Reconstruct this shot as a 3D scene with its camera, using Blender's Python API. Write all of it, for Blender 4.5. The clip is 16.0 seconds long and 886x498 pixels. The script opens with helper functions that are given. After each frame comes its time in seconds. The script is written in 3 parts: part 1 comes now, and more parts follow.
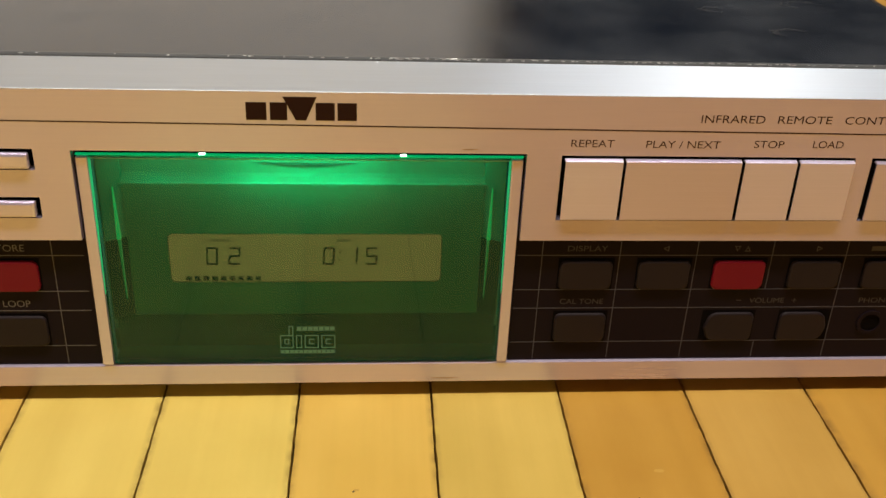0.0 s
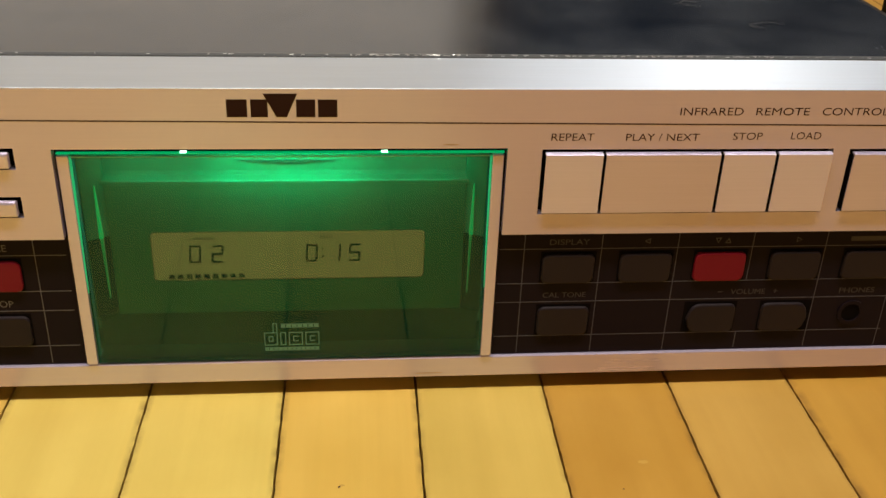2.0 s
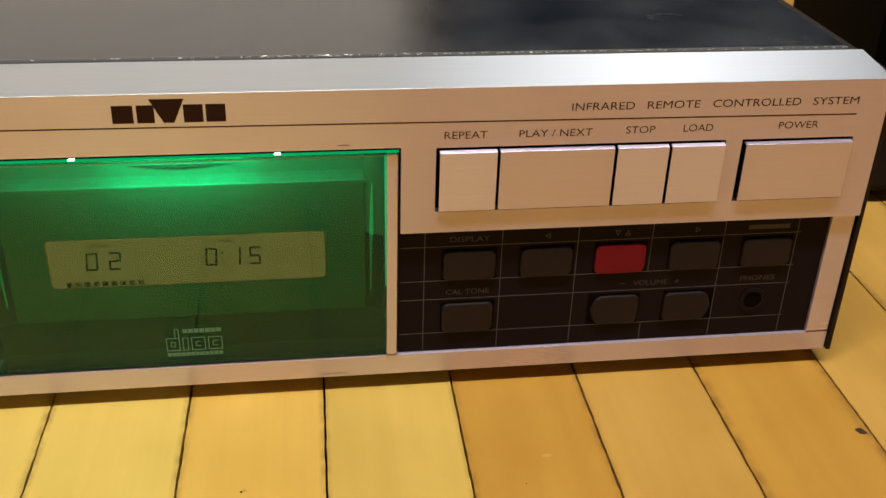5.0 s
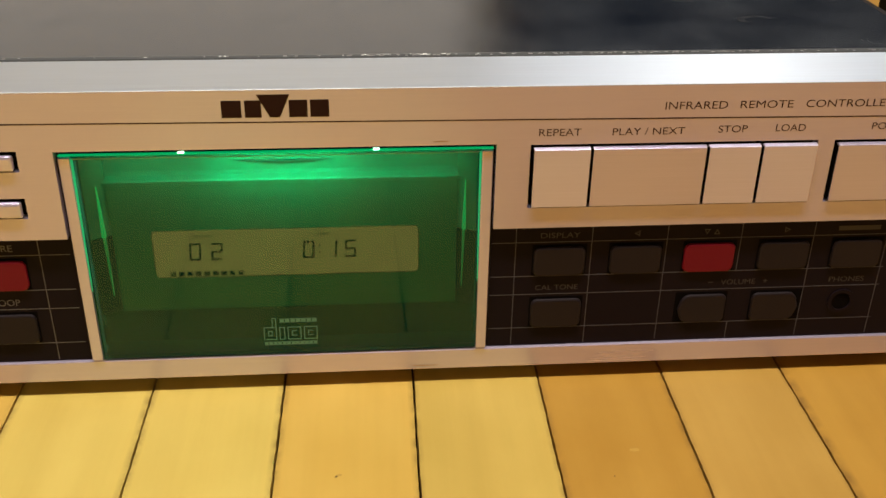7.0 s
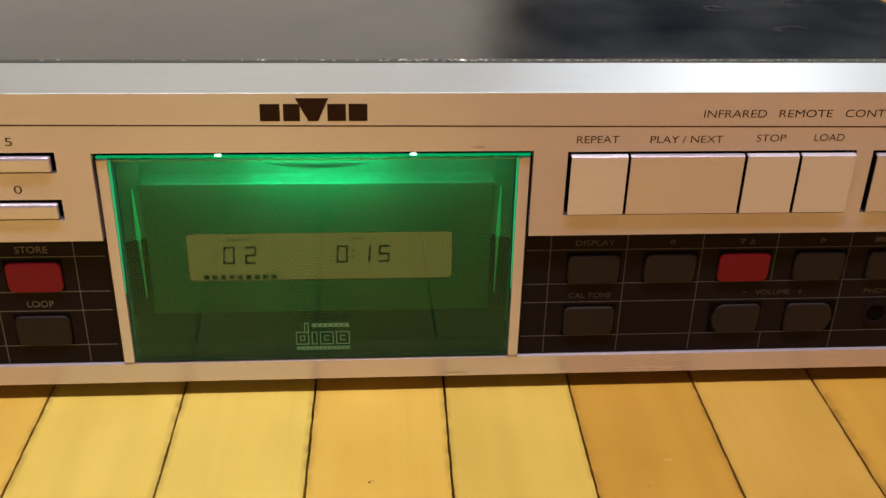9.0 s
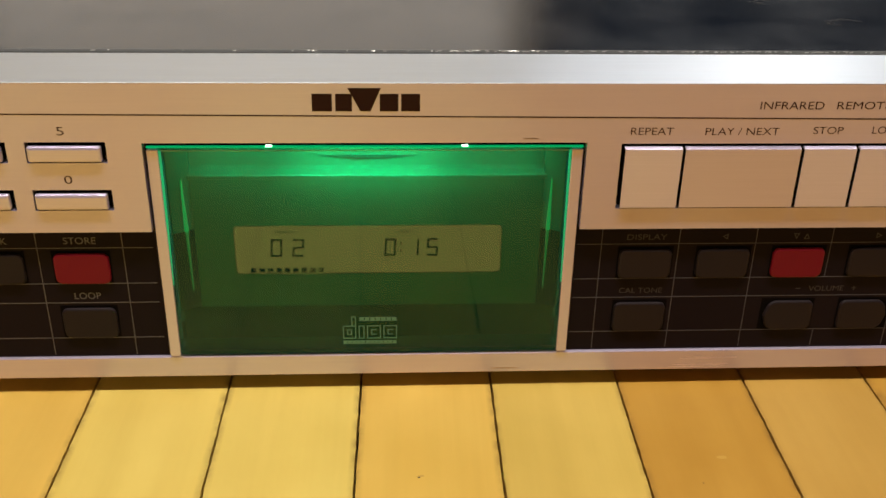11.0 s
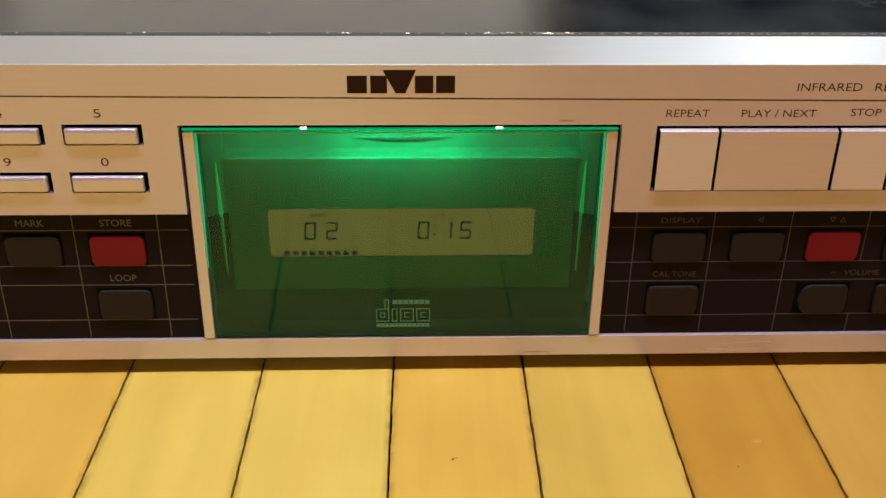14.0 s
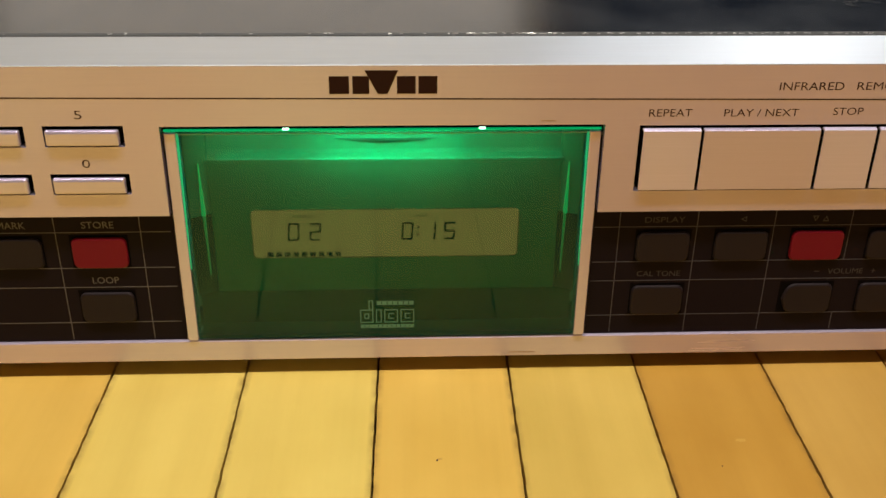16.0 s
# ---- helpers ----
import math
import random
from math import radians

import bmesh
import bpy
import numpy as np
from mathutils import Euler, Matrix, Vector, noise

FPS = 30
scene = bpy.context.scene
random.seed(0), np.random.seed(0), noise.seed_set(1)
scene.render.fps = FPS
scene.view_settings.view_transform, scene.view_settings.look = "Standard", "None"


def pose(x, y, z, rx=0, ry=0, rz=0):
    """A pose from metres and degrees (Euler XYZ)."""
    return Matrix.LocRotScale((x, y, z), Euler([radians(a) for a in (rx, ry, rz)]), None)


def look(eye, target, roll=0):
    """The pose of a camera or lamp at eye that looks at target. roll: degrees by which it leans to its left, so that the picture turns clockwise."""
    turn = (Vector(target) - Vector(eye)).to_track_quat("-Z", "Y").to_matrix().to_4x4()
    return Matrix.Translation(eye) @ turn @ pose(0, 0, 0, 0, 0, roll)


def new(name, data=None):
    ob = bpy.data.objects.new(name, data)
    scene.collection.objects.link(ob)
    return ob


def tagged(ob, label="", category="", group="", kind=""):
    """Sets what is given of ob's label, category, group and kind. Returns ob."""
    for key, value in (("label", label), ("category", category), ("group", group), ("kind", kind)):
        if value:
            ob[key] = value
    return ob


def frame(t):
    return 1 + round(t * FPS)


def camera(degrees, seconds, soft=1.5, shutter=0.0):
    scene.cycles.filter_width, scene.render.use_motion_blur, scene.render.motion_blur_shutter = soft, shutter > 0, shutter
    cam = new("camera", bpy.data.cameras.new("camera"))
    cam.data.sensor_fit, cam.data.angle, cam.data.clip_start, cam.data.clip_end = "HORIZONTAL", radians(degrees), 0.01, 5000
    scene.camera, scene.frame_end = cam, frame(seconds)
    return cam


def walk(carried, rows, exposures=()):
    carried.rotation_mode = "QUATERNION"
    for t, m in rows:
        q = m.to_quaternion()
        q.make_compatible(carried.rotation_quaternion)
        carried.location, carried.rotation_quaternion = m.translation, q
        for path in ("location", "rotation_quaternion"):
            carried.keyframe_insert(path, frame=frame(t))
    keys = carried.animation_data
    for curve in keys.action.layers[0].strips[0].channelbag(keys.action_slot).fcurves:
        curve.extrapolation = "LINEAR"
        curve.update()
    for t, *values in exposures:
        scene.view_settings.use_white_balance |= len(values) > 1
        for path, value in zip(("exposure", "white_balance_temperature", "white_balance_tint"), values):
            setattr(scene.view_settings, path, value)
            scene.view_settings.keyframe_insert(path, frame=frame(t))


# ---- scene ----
cam = camera(46.36, 16.0, soft=1.5, shutter=0.4)
PATH = [
    (0, 0.01476, -0.28819, 0.21593, 61.559, -2.397, -4.398),
    (0.5, 0.01630, -0.28957, 0.21570, 61.721, -2.327, -4.838),
    (1, 0.01795, -0.29051, 0.21615, 61.769, -2.218, -5.052),
    (1.5, 0.01744, -0.29072, 0.21551, 61.838, -2.084, -5.248),
    (2, 0.01661, -0.29043, 0.21481, 61.674, -2.053, -5.297),
    (2.5, 0.01857, -0.29089, 0.21579, 61.501, -1.811, -4.997),
    (3, 0.02488, -0.28970, 0.21644, 61.504, -1.554, -5.549),
    (3.5, 0.03299, -0.28782, 0.22042, 61.101, -1.519, -7.545),
    (3.7, 0.03734, -0.28645, 0.22255, 60.604, -1.717, -7.947),
    (5.8, 0.03535, -0.29410, 0.21680, 61.228, -1.452, -7.736),
    (6, 0.03359, -0.29491, 0.21648, 61.287, -1.271, -7.170),
    (6.5, 0.02790, -0.29639, 0.21691, 61.410, -0.793, -5.657),
    (7, 0.02471, -0.29841, 0.21793, 61.511, -0.860, -4.680),
    (7.5, 0.02020, -0.29767, 0.21753, 61.607, -0.994, -4.510),
    (8, 0.01757, -0.29849, 0.21658, 61.912, -1.137, -4.375),
    (10.3, 0.01005, -0.29616, 0.21451, 62.288, -1.287, -3.689),
    (10.5, 0.00694, -0.29617, 0.21136, 62.705, -1.310, -3.693),
    (11, 0.00516, -0.29607, 0.20951, 62.559, -1.096, -3.062),
    (11.5, 0.00315, -0.29693, 0.20865, 62.333, -0.962, -2.488),
    (12, 0.00170, -0.29663, 0.20831, 62.034, -0.841, -2.266),
    (12.5, 0.00191, -0.29683, 0.20645, 62.285, -0.690, -2.262),
    (13, 0.00034, -0.29638, 0.20574, 62.157, -0.772, -2.291),
    (13.5, -0.00008, -0.29681, 0.20586, 62.129, -0.753, -2.275),
    (14, 0.00049, -0.29738, 0.20654, 62.151, -0.680, -2.076),
    (14.5, 0.00018, -0.29643, 0.20722, 61.964, -0.697, -2.044),
    (15, -0.00023, -0.29725, 0.20667, 62.221, -0.768, -2.127),
    (15.5, 0.00148, -0.29732, 0.20622, 62.266, -0.603, -2.115),
    (16, 0.00301, -0.29681, 0.20651, 62.146, -0.666, -2.622),
]
walk(cam, [(t, pose(*row)) for t, *row in PATH])

# ---- light ----
world = bpy.data.worlds.new("room_air")
world.use_nodes = True
world.node_tree.nodes["Background"].inputs[0].default_value = (1.0, 0.85, 0.7, 1)
world.node_tree.nodes["Background"].inputs[1].default_value = 0.004
scene.world = world


def area_lamp(name, eye, target, sx, sy, watts, color):
    d = bpy.data.lights.new(name, "AREA")
    d.shape, d.size, d.size_y, d.energy, d.color = "RECTANGLE", sx, sy, watts, color
    ob = new(name, d)
    ob.matrix_world = look(eye, target)
    return ob


# long warm ceiling lamp over the player, a little in front of it
area_lamp("ceiling_lamp_light", (0.0, -0.50, 2.35), (0.0, -0.499, 0), 1.8, 0.18, 60, (1.0, 0.92, 0.80))
# white lamp standing on the dark cabinet
area_lamp("shade_light", (0.72, 1.38, 1.05), (0.32, 0.0, 0.2), 0.85, 0.26, 2.0, (1.0, 0.96, 0.92))
# green diodes over the display door
area_lamp("green_diode_light", (0, 0.0062, 0.0880), (0, 0.0125, 0.062), 0.112, 0.0026, 0.019, (0.0, 1.0, 0.64))
area_lamp("green_middle_light", (0, 0.0062, 0.0882), (0, 0.0125, 0.058), 0.044, 0.0026, 0.021, (0.0, 1.0, 0.64))


# ---- materials ----
def mat(name, color, rough=0.5, metal=0.0, **more):
    m = bpy.data.materials.new(name)
    m.use_nodes = True
    b = m.node_tree.nodes["Principled BSDF"]
    b.inputs["Base Color"].default_value = (*color, 1)
    b.inputs["Roughness"].default_value = rough
    b.inputs["Metallic"].default_value = metal
    for k, val in more.items():
        b.inputs[k.replace("_", " ")].default_value = val
    return m


def nodes_of(m):
    t = m.node_tree
    return t, t.nodes["Principled BSDF"]


def noise_node(t, scale, detail, stretch=(1, 1, 1), kind="Object"):
    tc = t.nodes.new("ShaderNodeTexCoord")
    mp = t.nodes.new("ShaderNodeMapping")
    mp.inputs["Scale"].default_value = stretch
    n = t.nodes.new("ShaderNodeTexNoise")
    n.inputs["Scale"].default_value, n.inputs["Detail"].default_value = scale, detail
    t.links.new(tc.outputs[kind], mp.inputs["Vector"])
    t.links.new(mp.outputs[0], n.inputs["Vector"])
    return n


def ramp(t, src, lo, hi, a=0.3, b=0.7):
    r = t.nodes.new("ShaderNodeValToRGB")
    r.color_ramp.elements[0].position, r.color_ramp.elements[1].position = a, b
    r.color_ramp.elements[0].color, r.color_ramp.elements[1].color = (*lo, 1), (*hi, 1)
    t.links.new(src, r.inputs["Fac"])
    return r


def spread(t, src, lo, hi):
    r = t.nodes.new("ShaderNodeMapRange")
    r.inputs["From Min"].default_value, r.inputs["From Max"].default_value = 0.3, 0.7
    r.inputs["To Min"].default_value, r.inputs["To Max"].default_value = lo, hi
    t.links.new(src, r.inputs["Value"])
    return r


def bump(t, b, src, strength, distance):
    n = t.nodes.new("ShaderNodeBump")
    n.inputs["Strength"].default_value, n.inputs["Distance"].default_value = strength, distance
    t.links.new(src, n.inputs["Height"])
    t.links.new(n.outputs[0], b.inputs["Normal"])


def brushed(name, color, rough, along=(5, 200, 420), metal=0.62):
    """Anodised aluminium with a fine horizontal brush and faint smudges."""
    m = mat(name, color, rough, metal)
    t, b = nodes_of(m)
    brush = noise_node(t, 6.0, 4, along)
    smudge = noise_node(t, 14.0, 3, (1, 1, 2.2))
    add = t.nodes.new("ShaderNodeMath")
    add.operation = "ADD"
    t.links.new(spread(t, brush.outputs[0], rough - 0.006, rough + 0.006).outputs[0], add.inputs[0])
    t.links.new(spread(t, smudge.outputs[0], -0.012, 0.02).outputs[0], add.inputs[1])
    t.links.new(add.outputs[0], b.inputs["Roughness"])
    t.links.new(ramp(t, brush.outputs[0], tuple(0.98 * c for c in color), tuple(min(1, 1.018 * c) for c in color)).outputs[0], b.inputs["Base Color"])
    return m


def wood(name, dark, light, dirty=0.75):
    m = mat(name, light, 0.5, Specular_IOR_Level=0.3)
    t, b = nodes_of(m)
    tc = t.nodes.new("ShaderNodeTexCoord")
    info = t.nodes.new("ShaderNodeObjectInfo")
    shift = t.nodes.new("ShaderNodeVectorMath")
    shift.operation = "ADD"
    grow = t.nodes.new("ShaderNodeMath")
    grow.operation = "MULTIPLY"
    grow.inputs[1].default_value = 37.0
    t.links.new(info.outputs["Random"], grow.inputs[0])
    t.links.new(tc.outputs["Object"], shift.inputs[0])
    t.links.new(grow.outputs[0], shift.inputs[1])
    outs = []
    for stretch, scale, detail in (((60, 3, 60), 1.4, 5), ((22, 15, 22), 1.6, 4), ((420, 14, 420), 1.2, 3)):
        mp = t.nodes.new("ShaderNodeMapping")
        mp.inputs["Scale"].default_value = stretch
        n = t.nodes.new("ShaderNodeTexNoise")
        n.inputs["Scale"].default_value, n.inputs["Detail"].default_value = scale, detail
        t.links.new(shift.outputs[0], mp.inputs["Vector"])
        t.links.new(mp.outputs[0], n.inputs["Vector"])
        outs.append(n.outputs[0])
    base = ramp(t, outs[1], dark, light, 0.25, 0.72)
    fine = ramp(t, outs[0], (0.92, 0.89, 0.83), (1.04, 1.03, 1.02), 0.3, 0.7)
    mul = t.nodes.new("ShaderNodeMixRGB")
    mul.blend_type, mul.inputs[0].default_value = "MULTIPLY", 0.9
    t.links.new(base.outputs[0], mul.inputs[1])
    t.links.new(fine.outputs[0], mul.inputs[2])
    # uneven dirt rubbed in along the long edges of a strip
    parts_ = t.nodes.new("ShaderNodeSeparateXYZ")
    t.links.new(tc.outputs["Object"], parts_.inputs[0])
    side = t.nodes.new("ShaderNodeMath")
    side.operation = "ABSOLUTE"
    t.links.new(parts_.outputs[0], side.inputs[0])
    edge = t.nodes.new("ShaderNodeMapRange")
    edge.inputs["From Min"].default_value, edge.inputs["From Max"].default_value = 0.0203, 0.0227
    edge.inputs["To Min"].default_value, edge.inputs["To Max"].default_value = 0.0, dirty
    t.links.new(side.outputs[0], edge.inputs["Value"])
    patch = t.nodes.new("ShaderNodeMath")
    patch.operation = "MULTIPLY"
    t.links.new(edge.outputs[0], patch.inputs[0])
    t.links.new(spread(t, noise_node(t, 130, 4).outputs[0], 0.0, 1.0).outputs[0], patch.inputs[1])
    dirt = t.nodes.new("ShaderNodeMixRGB")
    dirt.inputs[2].default_value = (0.20, 0.10, 0.025, 1)
    t.links.new(patch.outputs[0], dirt.inputs[0])
    t.links.new(mul.outputs[0], dirt.inputs[1])
    t.links.new(dirt.outputs[0], b.inputs["Base Color"])
    t.links.new(spread(t, outs[1], 0.42, 0.56).outputs[0], b.inputs["Roughness"])
    bump(t, b, outs[2], 0.12, 0.0004)
    return m


def emitting(name, color, strength):
    m = mat(name, color, 0.4)
    _, b = nodes_of(m)
    b.inputs["Emission Color"].default_value, b.inputs["Emission Strength"].default_value = (*color, 1), strength
    return m


def clear_tinted(name, tint, rough):
    """Tinted clear acrylic: see-through with a glossy skin and an added faint green glow."""
    m = bpy.data.materials.new(name)
    m.use_nodes = True
    t = m.node_tree
    t.nodes.remove(t.nodes["Principled BSDF"])
    see = t.nodes.new("ShaderNodeBsdfTransparent")
    see.inputs[0].default_value = (*tint, 1)
    gloss = t.nodes.new("ShaderNodeBsdfGlossy")
    gloss.inputs["Roughness"].default_value = rough
    fres = t.nodes.new("ShaderNodeFresnel")
    fres.inputs["IOR"].default_value = 1.38
    mix = t.nodes.new("ShaderNodeMixShader")
    t.links.new(fres.outputs[0], mix.inputs[0])
    t.links.new(see.outputs[0], mix.inputs[1])
    t.links.new(gloss.outputs[0], mix.inputs[2])
    # weak green emission added as a veil of the edge light over the whole plate
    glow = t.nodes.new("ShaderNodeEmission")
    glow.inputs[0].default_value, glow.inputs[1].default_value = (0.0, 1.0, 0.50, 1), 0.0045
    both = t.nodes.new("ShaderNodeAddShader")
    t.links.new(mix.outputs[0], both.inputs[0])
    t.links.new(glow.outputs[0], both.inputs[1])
    t.links.new(both.outputs[0], t.nodes["Material Output"].inputs["Surface"])
    return m


ALU = brushed("champagne_brushed_aluminium", (0.67, 0.602, 0.83), 0.25)
ALU_STRIP = brushed("satin_aluminium_strip", (0.74, 0.81, 0.90), 0.36, metal=1.0)
ALU_KEY = brushed("brushed_key_metal", (0.71, 0.645, 0.85), 0.30, metal=0.66)
ALU_PALE = brushed("pale_key_metal", (0.79, 0.74, 0.97), 0.38, metal=0.60)
INK = mat("dark_brown_print", (0.028, 0.009, 0.005), 0.7, Specular_IOR_Level=0.15)
GREY_INK = mat("grey_print", (0.13, 0.115, 0.115), 0.6)
DIM_INK = mat("dim_brown_grey_print", (0.042, 0.036, 0.037), 0.6)
LINE_PALE = mat("paler_grey_line", (0.125, 0.112, 0.115), 0.6)
LINE_INK = mat("pale_grey_line", (0.074, 0.069, 0.086), 0.6)
BLACK = mat("black_plastic_panel", (0.0115, 0.0070, 0.0108), 0.42, Specular_IOR_Level=0.08)
# near-black colour that gives gaps, slots and holes their shade
HOLE = mat("hole_shade_black", (0.004, 0.003, 0.003), 0.8, Specular_IOR_Level=0.05)
KEY_DARK = mat("dark_brown_key_plastic", (0.017, 0.0112, 0.0140), 0.5, Specular_IOR_Level=0.2)
KEY_RED = mat("red_key_plastic", (0.185, 0.004, 0.017), 0.45, Specular_IOR_Level=0.2)
RUBBER = mat("black_rubber", (0.012, 0.011, 0.01), 0.7)
SIDE = mat("dark_brown_metal_side", (0.014, 0.008, 0.006), 0.55, Specular_IOR_Level=0.2)
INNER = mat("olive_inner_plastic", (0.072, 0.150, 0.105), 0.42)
# two darker copies of INNER, with the shade of the recess in their colour
INNER_HALF_SHADE = mat("half_shaded_inner_plastic", (0.019, 0.040, 0.030), 0.5, Specular_IOR_Level=0.2)
INNER_SHADE = mat("shaded_inner_plastic", (0.010, 0.013, 0.011), 0.6, Specular_IOR_Level=0.15)
LCD = emitting("lit_lcd_glass", (0.80, 0.25, 0.105), 0.42)
nodes_of(LCD)[1].inputs["Base Color"].default_value = (0.03, 0.025, 0.012, 1)
# weaker emission for the soft halo round the display
LCD_HALO = emitting("dim_lcd_halo", (0.73, 0.235, 0.095), 0.13)
nodes_of(LCD_HALO)[1].inputs["Base Color"].default_value = (0.03, 0.03, 0.015, 1)
LCD_INK = mat("lcd_segment", (0.012, 0.011, 0.005), 0.8, Specular_IOR_Level=0.1)
LCD_FAINT = emitting("faint_lcd_print", (0.73, 0.225, 0.095), 0.22)
nodes_of(LCD_FAINT)[1].inputs["Base Color"].default_value = (0.03, 0.025, 0.012, 1)
ACRYLIC = clear_tinted("green_tinted_acrylic", (0.50, 0.81, 0.60), 0.02)
# diode light caught in the plastic edges, put in as emission in three strengths
EDGE = emitting("green_edge_glow", (0.0, 0.62, 0.20), 0.48)
EDGE_SOFT = emitting("dim_green_edge_glow", (0.0, 0.40, 0.16), 0.62)
EDGE_FAINT = emitting("faint_green_edge_glow", (0.0, 0.22, 0.07), 0.40)
ARRIS_HIGHLIGHT = mat("painted_arris_highlight", (0.20, 0.42, 0.30), 0.15)
DIODE = emitting("lit_diode", (0.55, 1.0, 0.72), 4)
CLAMP = mat("grey_plastic", (0.040, 0.046, 0.040), 0.45)
WORN = mat("worn_bare_metal", (0.6, 0.6, 0.6), 0.3, 1.0)
SMEAR = mat("brown_smear", (0.26, 0.17, 0.12), 0.6)
DISC_INK = mat("pale_green_print", (0.11, 0.28, 0.18), 0.6)
for m_, k_ in ((BLACK, 0.06), (KEY_DARK, 0.08), (KEY_RED, 0.06), (INNER, 0.07)):
    t_, b_ = nodes_of(m_)
    r0_ = b_.inputs["Roughness"].default_value
    t_.links.new(spread(t_, noise_node(t_, 60, 3).outputs[0], r0_ - k_, r0_ + k_).outputs[0], b_.inputs["Roughness"])

COVER = mat("dark_grey_painted_steel", (0.012, 0.014, 0.019), 0.2, Specular_IOR_Level=0.72)
t_, b_ = nodes_of(COVER)
wear_ = noise_node(t_, 26, 7, (1.3, 1, 1))
grain_ = noise_node(t_, 900, 2)
t_.links.new(spread(t_, wear_.outputs[0], 0.15, 0.24).outputs[0], b_.inputs["Roughness"])
t_.links.new(ramp(t_, wear_.outputs[0], (0.005, 0.009, 0.018), (0.021, 0.027, 0.038)).outputs[0], b_.inputs["Base Color"])
bump(t_, b_, grain_.outputs[0], 0.12, 0.0002)
WORN_PAINT = mat("rubbed_grey_paint", (0.10, 0.105, 0.11), 0.35)
SCUFF = mat("pale_scuff", (0.045, 0.046, 0.048), 0.6, Specular_IOR_Level=0.1)

WOODS = [wood("honey_maple", (0.700, 0.445, 0.092), (0.780, 0.520, 0.118)), wood("pale_maple", (0.740, 0.550, 0.132), (0.820, 0.635, 0.168)),
         wood("amber_maple", (0.490, 0.258, 0.041), (0.580, 0.325, 0.057)), wood("straw_maple", (0.620, 0.430, 0.096), (0.710, 0.505, 0.122)), wood("tan_maple", (0.540, 0.318, 0.070), (0.620, 0.378, 0.090))]
GROOVE = mat("dark_floor_groove", (0.008, 0.004, 0.002), 0.9, Specular_IOR_Level=0.1)
RUBBED = mat("pale_rubbed_varnish", (0.60, 0.36, 0.085), 0.55, Specular_IOR_Level=0.2)
KNOT = mat("dark_wood_knot", (0.06, 0.022, 0.01), 0.6)
WALL = mat("warm_grey_wall_paint", (0.34, 0.30, 0.27), 0.8)
t_, b_ = nodes_of(WALL)
t_.links.new(ramp(t_, noise_node(t_, 3, 4).outputs[0], (0.19, 0.155, 0.13), (0.23, 0.19, 0.16)).outputs[0], b_.inputs["Base Color"])
bump(t_, b_, noise_node(t_, 180, 2).outputs[0], 0.1, 0.002)
CABINET = mat("black_brown_lacquer", (0.003, 0.0022, 0.003), 0.5, Specular_IOR_Level=0.06)
CLOTH = mat("brown_black_speaker_cloth", (0.022, 0.016, 0.013), 0.9, Specular_IOR_Level=0.1)
t_, b_ = nodes_of(CLOTH)
bump(t_, b_, noise_node(t_, 1500, 2).outputs[0], 0.3, 0.0006)
SHADE = emitting("lit_white_lamp_shade", (1.0, 0.95, 0.88), 2.2)
SKY = emitting("pale_window_sky", (0.94, 0.90, 0.85), 0.37)
PAINT = mat("white_frame_paint", (0.78, 0.77, 0.74), 0.45)


# ---- mesh helpers ----
def part(name, bm, material, parent=None, label=""):
    me = bpy.data.meshes.new(name)
    bm.to_mesh(me)
    bm.free()
    me.materials.append(material)
    ob = new(name, me)
    if parent is not None:
        ob.parent = parent
    if label:
        ob["label"] = label
    return ob


def box(x0, x1, y0, y1, z0, z1, bevel=0.0, seg=2, bm=None):
    bm = bm or bmesh.new()
    g = bmesh.ops.create_cube(bm, size=1.0)
    bmesh.ops.transform(bm, matrix=Matrix.Translation(((x0 + x1) / 2, (y0 + y1) / 2, (z0 + z1) / 2)) @ Matrix.Diagonal((x1 - x0, y1 - y0, z1 - z0, 1)), verts=g["verts"])
    if bevel:
        edges = list({e for q in g["verts"] for e in q.link_edges})
        bmesh.ops.bevel(bm, geom=edges, offset=bevel, segments=seg, affect="EDGES", profile=0.5)
    return bm


def prism(profile, a, b, axis="x", bm=None):
    """A closed profile drawn out from a to b. axis x: (y, z) pairs; axis y: (x, z) pairs; axis z: (x, y) pairs."""
    bm = bm or bmesh.new()
    put = {"x": lambda p, w: (w, p[0], p[1]), "y": lambda p, w: (p[0], w, p[1]), "z": lambda p, w: (p[0], p[1], w)}[axis]
    low, high = [bm.verts.new(put(p, a)) for p in profile], [bm.verts.new(put(p, b)) for p in profile]
    n = len(profile)
    bm.faces.new(low), bm.faces.new(high[::-1])
    for i in range(n):
        bm.faces.new((low[i], high[i], high[(i + 1) % n], low[(i + 1) % n]))
    bmesh.ops.recalc_face_normals(bm, faces=bm.faces)
    return bm


